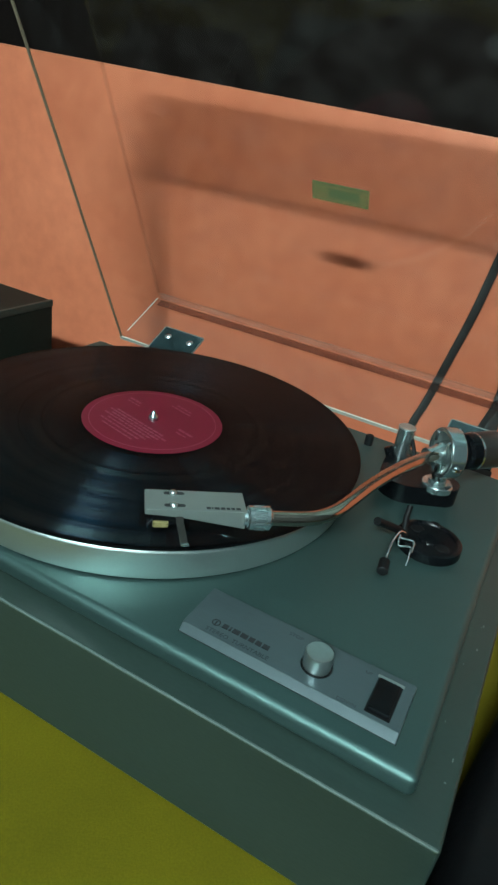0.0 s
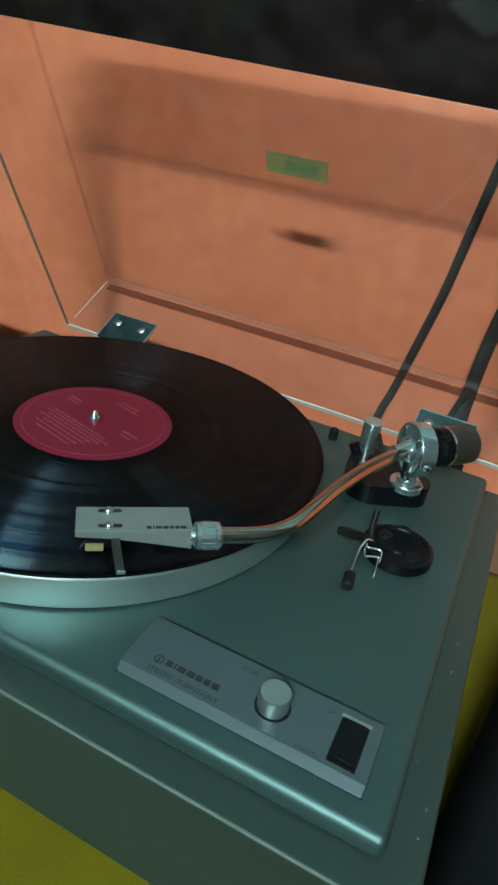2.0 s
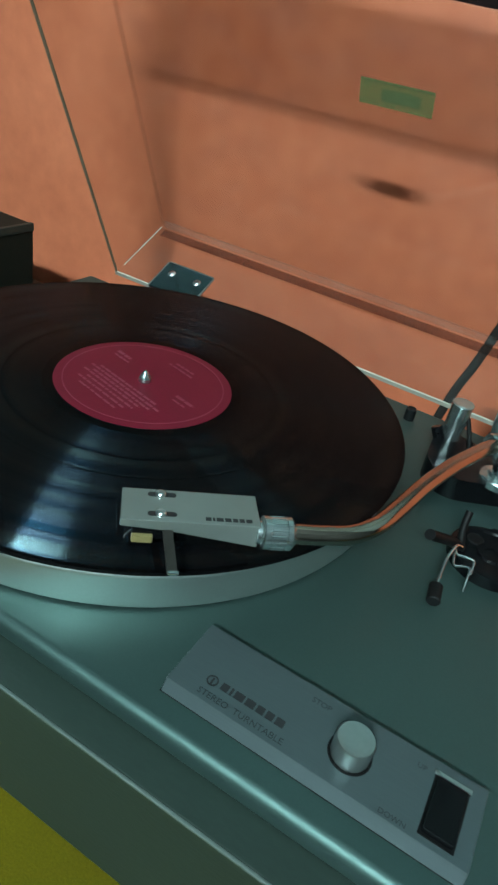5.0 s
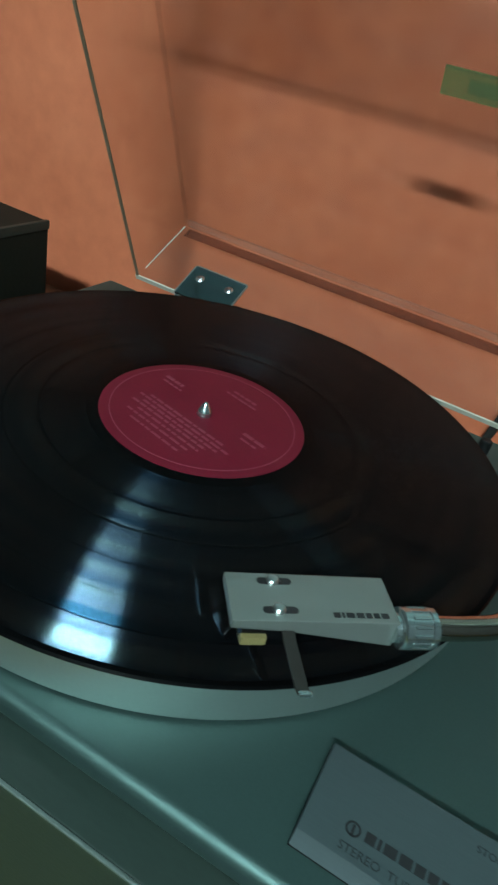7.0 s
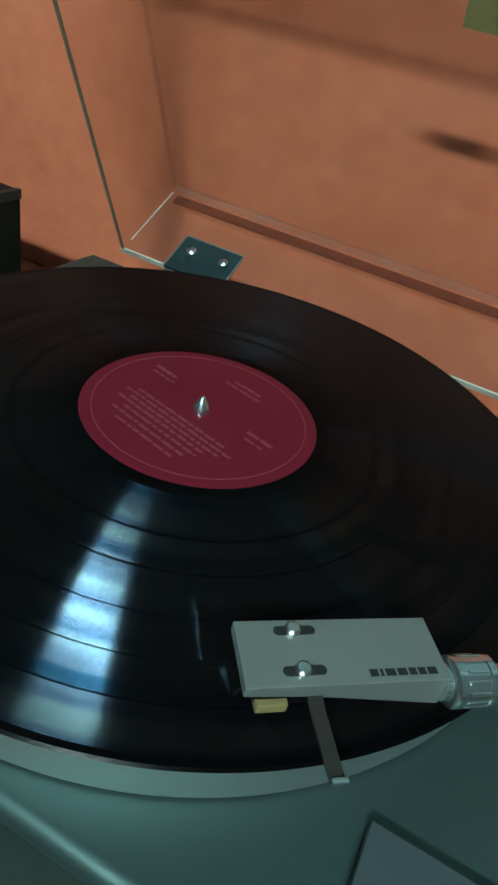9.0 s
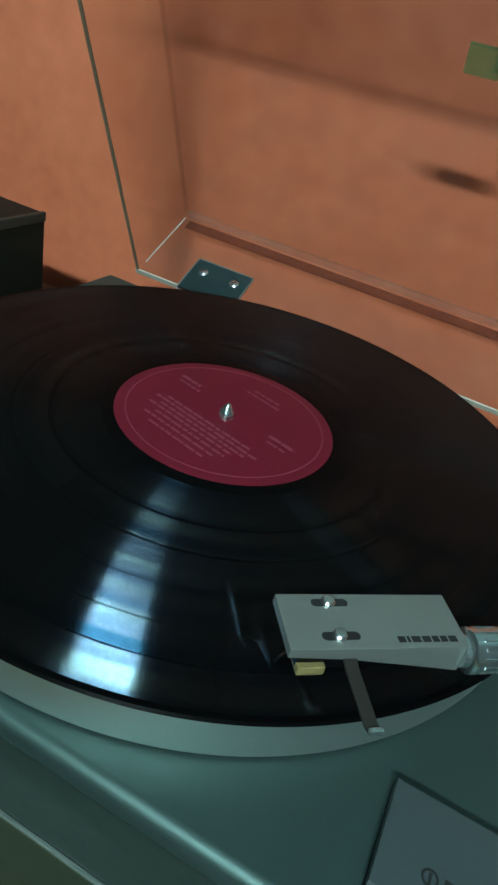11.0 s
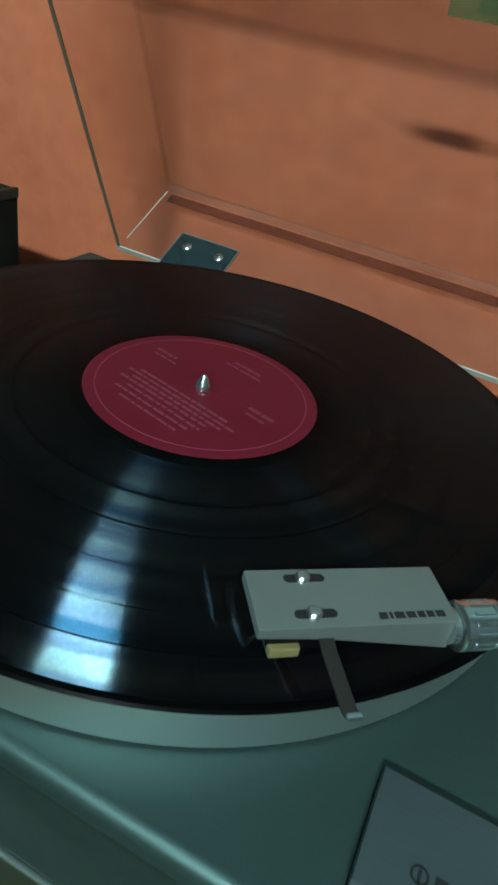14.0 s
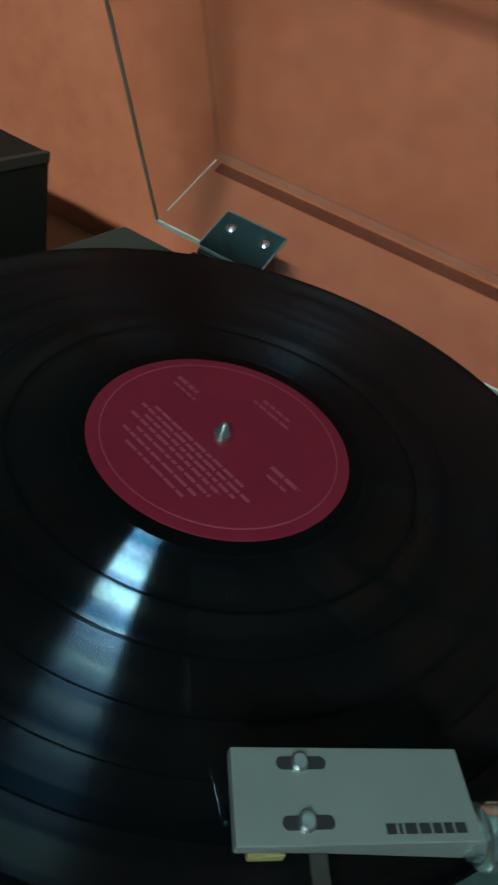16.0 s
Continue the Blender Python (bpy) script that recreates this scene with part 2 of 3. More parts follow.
# darker, browner colour of the cut edge for the lid's two sides
LID_SIDE = material("dark_acrylic_edge", (0.19, 0.145, 0.10), (0.12, 0.09, 0.06), rough=0.35, grain=500, stain=40)
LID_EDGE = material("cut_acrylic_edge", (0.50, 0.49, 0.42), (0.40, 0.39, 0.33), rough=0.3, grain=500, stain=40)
VINYL = vinyl_material()
LAMP_WHITE = bpy.data.materials.new("lit_cover")
LAMP_WHITE.use_nodes = True
LAMP_WHITE.node_tree.nodes["Principled BSDF"].inputs["Emission Color"].default_value = (0.72, 1.0, 1.01, 1)
LAMP_WHITE.node_tree.nodes["Principled BSDF"].inputs["Emission Strength"].default_value = LAMP_POWER
ENAMEL = material("white_enamel", (0.75, 0.75, 0.72), rough=0.4, grain=200)


# ---- mesh helpers: all in world metres ----
def thing(name, at, label, category, group="", kind=""):
    ob = new(name)
    ob.empty_display_size = 0.02
    ob.location = at
    return tagged(ob, label, category, group, kind)


def part(name, bm, mat, parent=None, label="", smooth=True):
    mesh = bpy.data.meshes.new(name)
    bmesh.ops.recalc_face_normals(bm, faces=bm.faces)
    bm.to_mesh(mesh)
    bm.free()
    mesh.materials.append(mat)
    if smooth:
        for p in mesh.polygons:
            p.use_smooth = True
        mesh.set_sharp_from_angle(angle=radians(35))
    ob = new(name, mesh)
    if smooth:
        even = ob.modifiers.new("even_shading", "WEIGHTED_NORMAL")
        even.keep_sharp, even.weight = True, 90
    if parent:
        ob.parent = parent
        ob.matrix_parent_inverse = Matrix.Translation(-parent.location)
    return tagged(ob, label)


def box(x0, x1, y0, y1, z0, z1, bevel=0.0, segments=2, bm=None, m=None):
    own = bmesh.new()
    made = bmesh.ops.create_cube(own, size=1)
    bmesh.ops.transform(own, verts=own.verts, matrix=Matrix.LocRotScale(((x0 + x1) / 2, (y0 + y1) / 2, (z0 + z1) / 2), None, (x1 - x0, y1 - y0, z1 - z0)))
    if bevel:
        bmesh.ops.bevel(own, geom=own.edges[:], offset=bevel, segments=segments, profile=0.5, affect="EDGES")
    if m is not None:
        bmesh.ops.transform(own, verts=own.verts, matrix=m)
    return merged(own, bm)


def merged(own, bm):
    if bm is None:
        return own
    mesh = bpy.data.meshes.new("joined")
    own.to_mesh(mesh)
    own.free()
    bm.from_mesh(mesh)
    bpy.data.meshes.remove(mesh)
    return bm


def lathe(profile, segments=64, m=None, bm=None):
    """Turns (radius, height) points about z; ends at radius 0 close."""
    own = bmesh.new()
    rings = []
    for r, z in profile:
        if r < 1e-6:
            rings.append([own.verts.new((0, 0, z))])
        else:
            rings.append([own.verts.new((r * math.cos(a), r * math.sin(a), z)) for a in (2 * math.pi * i / segments for i in range(segments))])
    for a, b in zip(rings, rings[1:]):
        for i in range(segments):
            j = (i + 1) % segments
            if len(a) == 1 and len(b) == 1:
                continue
            if len(a) == 1:
                own.faces.new((a[0], b[i], b[j]))
            elif len(b) == 1:
                own.faces.new((a[i], a[j], b[0]))
            else:
                own.faces.new((a[i], a[j], b[j], b[i]))
    if m is not None:
        bmesh.ops.transform(own, verts=own.verts, matrix=m)
    return merged(own, bm)


def rod(radius, z0, z1, at=(0, 0), bevel=0.0006, segments=32, m=None, bm=None):
    b = min(bevel, radius * 0.5)
    p = [(0, z0), (radius - b, z0), (radius, z0 + b), (radius, z1 - b), (radius - b, z1), (0, z1)]
    place = Matrix.Translation((at[0], at[1], 0))
    return lathe(p, segments, (m @ place) if m is not None else place, bm)


def along(a, b):
    """A pose at a whose z axis points to b."""
    d = Vector(b) - Vector(a)
    return Matrix.Translation(a) @ d.to_track_quat("Z", "Y").to_matrix().to_4x4()


def curve_points(points, steps=10):
    """A smooth line through the given points (Catmull-Rom)."""
    p = [Vector(q) for q in points]
    p = [2 * p[0] - p[1]] + p + [2 * p[-1] - p[-2]]
    out = []
    for i in range(1, len(p) - 2):
        for s in range(steps):
            t = s / steps
            out.append(0.5 * (2 * p[i] + (p[i + 1] - p[i - 1]) * t + (2 * p[i - 1] - 5 * p[i] + 4 * p[i + 1] - p[i + 2]) * t * t + (3 * p[i] - p[i - 1] - 3 * p[i + 1] + p[i + 2]) * t ** 3))
    return out + [p[-2]]


def sweep(points, radius, segments=16, flat=1.0, bm=None, steps=10):
    """A tube along a smooth line; flat squeezes its section."""
    own = bmesh.new()
    line = curve_points(points, steps) if steps > 1 else [Vector(q) for q in points]
    rings, side = [], None
    for i, q in enumerate(line):
        d = (line[min(i + 1, len(line) - 1)] - line[max(i - 1, 0)]).normalized()
        side = (side - d * side.dot(d)).normalized() if side else d.orthogonal().normalized()
        up = d.cross(side)
        rings.append([own.verts.new(q + radius * (math.cos(a) * side + flat * math.sin(a) * up)) for a in (2 * math.pi * k / segments for k in range(segments))])
    for a, b in zip(rings, rings[1:]):
        for k in range(segments):
            own.faces.new((a[k], a[(k + 1) % segments], b[(k + 1) % segments], b[k]))
    own.faces.new(rings[0][::-1])
    own.faces.new(rings[-1])
    return merged(own, bm)


def prism(outline, z0, z1, bevel=0.0, m=None, bm=None, segments=2):
    own = bmesh.new()
    low = [own.verts.new((x, y, z0)) for x, y in outline]
    high = [own.verts.new((x, y, z1)) for x, y in outline]
    own.faces.new(low[::-1])
    own.faces.new(high)
    for i in range(len(outline)):
        j = (i + 1) % len(outline)
        own.faces.new((low[i], low[j], high[j], high[i]))
    if bevel:
        top = [e for e in own.edges if all(abs(v.co.z - z1) < 1e-7 for v in e.verts)]
        bmesh.ops.bevel(own, geom=top, offset=bevel, segments=segments, profile=0.5, affect="EDGES")
    if m is not None:
        bmesh.ops.transform(own, verts=own.verts, matrix=m)
    return merged(own, bm)


def words(name, text, size, m, mat, parent, label=""):
    """Printed words as a thin mesh in the built-in font."""
    data = bpy.data.curves.new(name, "FONT")
    data.body, data.size, data.extrude, data.resolution_u = text, size, 0.00004, 3
    tmp = bpy.data.objects.new(name, data)
    mesh = bpy.data.meshes.new_from_object(tmp)
    bpy.data.objects.remove(tmp)
    mesh.transform(m)
    mesh.materials.clear()
    mesh.materials.append(mat)
    ob = new(name, mesh)
    ob.parent = parent
    ob.matrix_parent_inverse = Matrix.Translation(-parent.location)
    return tagged(ob, label)


# ---- the room ----
def room():
    def wall(name, *size, mat=PLASTER, label=""):
        ob = part(name, box(*size), mat, smooth=False)
        return tagged(ob, label or "plain grey plastered room wall", "wall", kind="structure")

    tagged(part("floor", box(-1.8, 1.8, -1.8, 0.6, -0.78, -0.72), FLOORING, smooth=False), "dull brown tiled room floor", "floor", kind="structure")
    tagged(part("ceiling", box(-1.8, 1.8, -1.8, 0.6, 1.90, 1.96), CEILING_WHITE, smooth=False), "plain off-white painted ceiling", "ceiling", kind="structure")
    wall("wall_south", -1.8, 1.8, -1.8, -1.6, -0.72, 1.90)
    wall("wall_east", 1.6, 1.8, -1.6, 0.42, -0.72, 1.90)
    wall("wall_west", -1.8, -1.6, -1.6, 0.42, -0.72, 1.90)
    wall("wall_north", -1.8, 1.8, 0.424, 0.6, -0.72, 1.90, mat=PALE_WALL, label="pale blue-grey wall above a dark brown lower part")
    tagged(part("dado", box(-1.6, 1.6, 0.412, 0.424, -0.72, 0.50, 0.001), DARK_WALL), "dark brown painted lower wall behind the wooden panel", "wall", kind="structure")
    # orange wooden panel, its upper edge running slightly downhill
    bm = box(-0.95, 0.95, WALL_Y, WALL_Y + 0.022, -0.72, 0.3625, bevel=0.0015)
    for v in bm.verts:
        if v.co.z > 0.3:
            v.co.z -= 0.029 * v.co.x
    tagged(part("wall_panel", bm, WOOD), "smooth orange-brown veneered wooden panel standing behind the turntable", "panel", kind="structure")


def wall_lamp():
    x, y, z = LAMP_AT
    lamp = thing("wall_light", (x, -1.6, z), "lit oblong wall light with an opal cover", "lamp")
    h, k = LAMP_LENGTH / 2, LAMP_HEIGHT / 2
    part("housing", box(x - h - 0.02, x + h + 0.02, -1.598, y - 0.012, z - k - 0.02, z + k + 0.02, 0.008), ENAMEL, lamp)
    part("diffuser", box(x - h, x + h, y - 0.013, y + 0.010, z - k, z + k, 0.009, 3), LAMP_WHITE, lamp, "glowing white cover")


def table():
    t = thing("table", (0, -0.05, -0.72), "dark wooden table under a yellow cloth", "table")
    part("tabletop", box(-0.75, 0.75, -0.40, 0.282, -0.005, 0.024, 0.004), TABLE_WOOD, t)
    for x in (-0.70, 0.70):
        for y in (-0.35, 0.21):
            part("leg", box(x - 0.03, x + 0.03, y - 0.03, y + 0.03, -0.72, -0.005, 0.004), TABLE_WOOD, t)
    # the cloth, with low folds away from the turntable, hanging over the front
    bm = bmesh.new()
    nx, ny = 150, 76
    grid = []
    for i in range(nx + 1):
        x = -0.77 + 1.54 * i / nx
        row = []
        for j in range(ny + 1):
            s = -0.60 + 0.77 * j / ny
            away = max(0.0, min(1.0, (x - 0.262) / 0.03)) + max(0.0, min(1.0, (-0.20 - s) / 0.15)) + max(0.0, min(1.0, (-0.40 - x) / 0.1))
            fold = away * (0.006 * noise.noise((x * 14, s * 5, 0.3)) + 0.004 * abs(noise.noise((x * 30, s * 11, 2.0))) + 0.003)
            if s < -0.405:
                row.append(bm.verts.new((x, -0.405 - 0.006 * (1 + noise.noise((x * 12, s * 3, 5))), CLOTH_Z + (s + 0.405))))
            else:
                row.append(bm.verts.new((x, s, CLOTH_Z - 0.001 + max(0.0, fold))))
        grid.append(row)
    for i in range(nx):
        for j in range(ny):
            bm.faces.new((grid[i][j], grid[i + 1][j], grid[i + 1][j + 1], grid[i][j + 1]))
    cloth = part("tablecloth", bm, CLOTH)
    thick = cloth.modifiers.new("thickness", "SOLIDIFY")
    thick.thickness = 0.0025
    tagged(cloth, "mustard yellow woven cloth spread over the table", "tablecloth")


# ---- the turntable ----
LID_O = Vector((0, 0.1815, 0.1166))
TILT_UP = radians(27.7)
LID = Matrix.Translation(LID_O) @ Matrix.Rotation(TILT_UP, 4, "X")  # x, along the back wall, out along the lid's top panel
LID_X0, LID_X1, LID_D, LID_L, SHEET = -0.170, 0.249, 0.0725, 0.337, 0.003


def plinth(tt):
    base = part("plinth", box(-0.192, 0.2592, -0.1655, 0.158, CLOTH_Z + 0.004, BASE_Z, 0.0016, 3), BASE_VINYL, tt, "grey-green vinyl-wrapped box")
    # paler strip along the plinth's top front edge, in the chip colour
    part("edge_strip", box(-0.191, 0.2582, -0.1661, -0.1648, BASE_Z - 0.0011, BASE_Z + 0.0003, 0.0004), CHIP, tt, "thin pale strip along the front edge")
    for x in (-0.16, 0.22):
        for y in (-0.13, 0.12):
            part("foot", rod(0.018, CLOTH_Z, CLOTH_Z + 0.005, (x, y)), RUBBER, tt)
    part("deck", box(-0.178, 0.2435, -0.151, 0.156, BASE_Z - 0.001, DECK_Z, 0.0042, 5), DECK_PAINT, tt, "grey-green metallic top plate")
    rng = random.Random(11)
    for k in range(40):
        y = rng.uniform(-0.145, 0.13)
        w, d = rng.uniform(0.0002, 0.0005), rng.uniform(0.0003, 0.0011)
        x, z = (0.2432, BASE_Z + rng.uniform(0.0005, 0.004)) if k % 5 else (rng.uniform(0.246, 0.257), BASE_Z - 0.0004)
        part("paint_chip", box(x - w, x + w, y - d, y + d, z, z + 0.0006, 0.0002, 1), CHIP, base)
    return base


def platter(tt):
    z0, z1 = 0.1180, 0.1372
    p = [(0, z0), (0.1440, z0), (0.1455, z0 + 0.0004), (0.1460, z0 + 0.0012), (0.1464, z1 - 0.0024), (0.1461, z1 - 0.0012), (0.1452, z1), (0.1300, z1), (0.1290, z1 - 0.001), (0, z1 - 0.001)]
    rim = part("platter", lathe(p, 160), ALUMINIUM, tt, "silver aluminium platter")
    part("platter_mat", lathe([(0, z1 - 0.0008), (0.1438, z1 - 0.0008), (0.1446, z1 + 0.0004), (0.1442, z1 + 0.0024), (0.141, z1 + 0.0030), (0, z1 + 0.0026)], 128), RUBBER, rim, "black rubber mat")
    part("skirt", rod(0.120, DECK_Z - 0.001, z0 + 0.001, segments=64), BLACK_MATT, rim)
    part("spindle", lathe([(0.0035, z1), (0.0036, 0.1440), (0.0034, 0.1449), (0.0012, 0.1487), (0.0006, 0.1491), (0, 0.1492)], 32), BRIGHT, rim, "bright steel spindle")


def record():
    rec = thing("vinyl_record", (0, 0, RECORD_Z - 0.0016), "black vinyl record with a crimson label on the platter", "record")
    z = RECORD_Z
    p = [(0.0037, z - 0.0016), (0.148, z - 0.0016), (0.1505, z - 0.0010), (0.1508, z - 0.0004), (0.1500, z + 0.0002), (0.1470, z + 0.0001), (0.1462, z - 0.0001)]
    for r in (0.134, 0.1215, 0.107, 0.0905, 0.0755):
        p += [(r + 0.0016, z - 0.0001), (r + 0.0011, z - 0.00018), (r, z - 0.00018), (r - 0.0005, z - 0.0001)]
    p += [(0.060, z - 0.0001), (0.0535, z - 0.0002), (0.0515, z + 0.0001), (0.0037, z + 0.0001), (0.0037, z - 0.0016)]
    disc = part("disc", lathe(p, 200), VINYL, rec)
    lab = part("label", lathe([(0.0037, z + 0.0001), (0.0037, z + 0.00042), (0.0495, z + 0.00042), (0.0500, z + 0.0001)], 128), LABEL_RED, rec, "crimson paper label")
    zt = z + 0.0005
    part("label_ring", lathe([(0.0448, zt - 0.0001), (0.0448, zt), (0.0453, zt), (0.0453, zt - 0.0001)], 128), LABEL_PRINT, lab)
    # lines of print that cannot be read, turned as the record lies
    turn = Matrix.Translation((0, 0, zt)) @ pose(0, 0, 0, 0, 0, -14)
    rows = [(0.030, -0.008, 0.007, 0.0016), (0.0262, -0.010, 0.010, 0.0013), (0.008, -0.037, -0.025, 0.0022), (0.0045, -0.035, -0.022, 0.0012),
            (0.004, 0.022, 0.036, 0.0020), (0.0, 0.024, 0.034, 0.0012), (-0.012, -0.026, 0.024, 0.0014), (-0.0152, -0.030, 0.030, 0.0014), (-0.0184, -0.024, 0.026, 0.0014),
            (-0.0216, -0.028, 0.022, 0.0014), (-0.0252, -0.020, 0.021, 0.0013), (-0.0290, -0.023, 0.018, 0.0013), (-0.0330, -0.016, 0.016, 0.0012)]
    rng = random.Random(4)
    for y, x0, x1, h in rows:
        bm = bmesh.new()
        x = x0
        while x < x1:
            w = rng.uniform(0.002, 0.0065)
            box(x, min(x + w, x1), y, y + h, -0.0001, 0.00005, bm=bm, m=turn)
            x += w + 0.0010
        part("print_line", bm, LABEL_PRINT, lab, smooth=False)


def control_plate(tt):
    z0, z1 = DECK_Z - 0.0005, 0.1216
    bm = box(0.1183, 0.2298, -0.1388, -0.1055, z0, z1, 0.0006, 2)
    for v in bm.verts:
        if v.co.y < -0.137 and v.co.z > z1 - 0.0012:
            v.co.y += 0.0026
    plate = part("control_plate", bm, PLATE_SILVER, tt, "satin silver control plate")
    part("plate_gap", box(0.1181, 0.2300, -0.1390, -0.1053, z0, DECK_Z + 0.0002), BLACK_MATT, plate, smooth=False)
    k = (0.185, -0.1225)
    # black disc round the knob; its dark ring stands in for the knob's shadow
    part("knob_shade_disc", lathe([(0.0078, z1 - 0.0004), (0.0078, z1 + 0.0002), (0, z1 + 0.0002)], 48, Matrix.Translation((*k, 0))), BLACK_MATT, plate)
    bm = lathe([(0, z1), (0.0067, z1), (0.0069, z1 + 0.0006), (0.0069, z1 + 0.0080), (0.0064, z1 + 0.0088), (0.0058, z1 + 0.0088), (0.0054, z1 + 0.0086), (0, z1 + 0.0088)], 64, Matrix.Translation((*k, 0)))
    part("selector_knob", bm, KNOB_METAL, plate, "round spun-metal knob")
    # the slot of the lift switch
    part("switch_well", box(0.2124, 0.2244, -0.1338, -0.1112, z1 - 0.001, z1 + 0.0003, 0.0003), BLACK_MATT, plate)
    part("switch_bezel", box(0.2120, 0.2248, -0.1112, -0.1096, z1 - 0.001, z1 + 0.0006, 0.0002), KNOB_METAL, plate)
    bm = box(0.2132, 0.2236, -0.1328, -0.1120, z1, z1 + 0.0016, 0.0006)
    for v in bm.verts:
        if v.co.z > z1 + 0.0005:
            v.co.z += 0.0022 * max(0.0, (-0.1234 - v.co.y) / 0.0116)
    part("rocker_switch", bm, BLACK_GLOSS, plate, "black rocker switch")
    ink = lambda x, y: Matrix.Translation((x, y, z1 + 0.00012))
    # the maker's mark, as plain shapes
    part("mark", lathe([(0.0017, 0), (0.0017, 0.0001), (0.0023, 0.0001), (0.0023, 0)], 32, ink(0.1325, -0.1272)), INK, plate)
    part("mark", box(-0.0004, 0.0004, -0.0021, 0.0013, 0, 0.0001, m=ink(0.1325, -0.1272)), INK, plate, smooth=False)
    x = 0.1362
    for w in (0.0030, 0.0010, 0.0038, 0.0037, 0.0030, 0.0030, 0.0034):
        part("mark", box(0, w, -0.0016, 0.0016, 0, 0.0001, m=ink(x, -0.1270)), INK, plate, smooth=False)
        x += w + 0.0008
    words("print", "STEREO  TURNTABLE", 0.0036, ink(0.1300, -0.1342), FAINT_INK, plate, "small dark printed words")
    words("print", "STOP", 0.0032, ink(0.1655, -0.1122), FAINT_INK, plate)
    words("print", "UP", 0.0028, ink(0.2060, -0.1125), FAINT_INK, plate)
    words("print", "DOWN", 0.0028, ink(0.1995, -0.1352), FAINT_INK, plate)


def cueing_unit(tt):
    z = DECK_Z
    c = Matrix.Translation((0.2045, 0.0198, 0))
    base = part("cueing_base", lathe([(0, z), (0.0208, z), (0.0212, z + 0.0008), (0.0208, z + 0.0062), (0.0196, z + 0.0070), (0.0172, z + 0.0070), (0.0165, z + 0.0058), (0.0080, z + 0.0058), (0.0074, z + 0.0068), (0.0040, z + 0.0068), (0.0036, z + 0.0050), (0, z + 0.0050)], 64, c), BLACK_GLOSS, tt, "round black plastic base")
    part("finger_dimple", rod(0.0045, z + 0.0056, z + 0.0064, (0.2140, 0.0140)), BLACK_MATT, base)
    part("finger_dimple", rod(0.0045, z + 0.0056, z + 0.0064, (0.1950, 0.0258)), BLACK_MATT, base)
    part("base_notch", box(0.2005, 0.2065, 0.0393, 0.0425, z, z + 0.0066, 0.001), BLACK_GLOSS, base)
    # forked arm of black plastic
    for tip in ((0.1755, -0.0150, 0.1420), (0.1868, 0.0215, 0.1395)):
        part("fork_prong", sweep([(0.1900, 0.0120, 0.1235), (0.1845, 0.0060, 0.1290) if tip[1] < 0 else (0.1875, 0.0160, 0.1310), tip], 0.0026 if tip[1] < 0 else 0.0019), BLACK_MATT, base)
    # bent wire lever with a black grip
    part("cue_lever", sweep([(0.1905, 0.0060, 0.1285), (0.1880, 0.0030, 0.1300), (0.1865, -0.0060, 0.1285), (0.1868, -0.0150, 0.1240), (0.1875, -0.0230, 0.1205)], 0.0008), CHROME, base, "bent steel wire")
    part("lever_grip", rod(0.0032, 0, 0.0105, m=along((0.1872, -0.0205, 0.1215), (0.1890, -0.0310, 0.1203))), RUBBER, base)
    part("wire_loop", sweep([(0.1885, 0.0000, 0.1275), (0.1905, -0.0055, 0.1255), (0.1945, -0.0045, 0.1262), (0.1975, -0.0040, 0.1260), (0.1985, -0.0085, 0.1215), (0.1988, -0.0120, 0.1182)], 0.0006), CHROME, base)
    part("wire_loop", sweep([(0.1885, 0.0012, 0.1290), (0.1900, -0.0010, 0.1285), (0.1945, 0.0000, 0.1285), (0.1980, 0.0000, 0.1280), (0.1990, -0.0050, 0.1240)], 0.0006), CHROME, base)


PIVOT = Vector((0.1930, 0.0785, 0.1575))


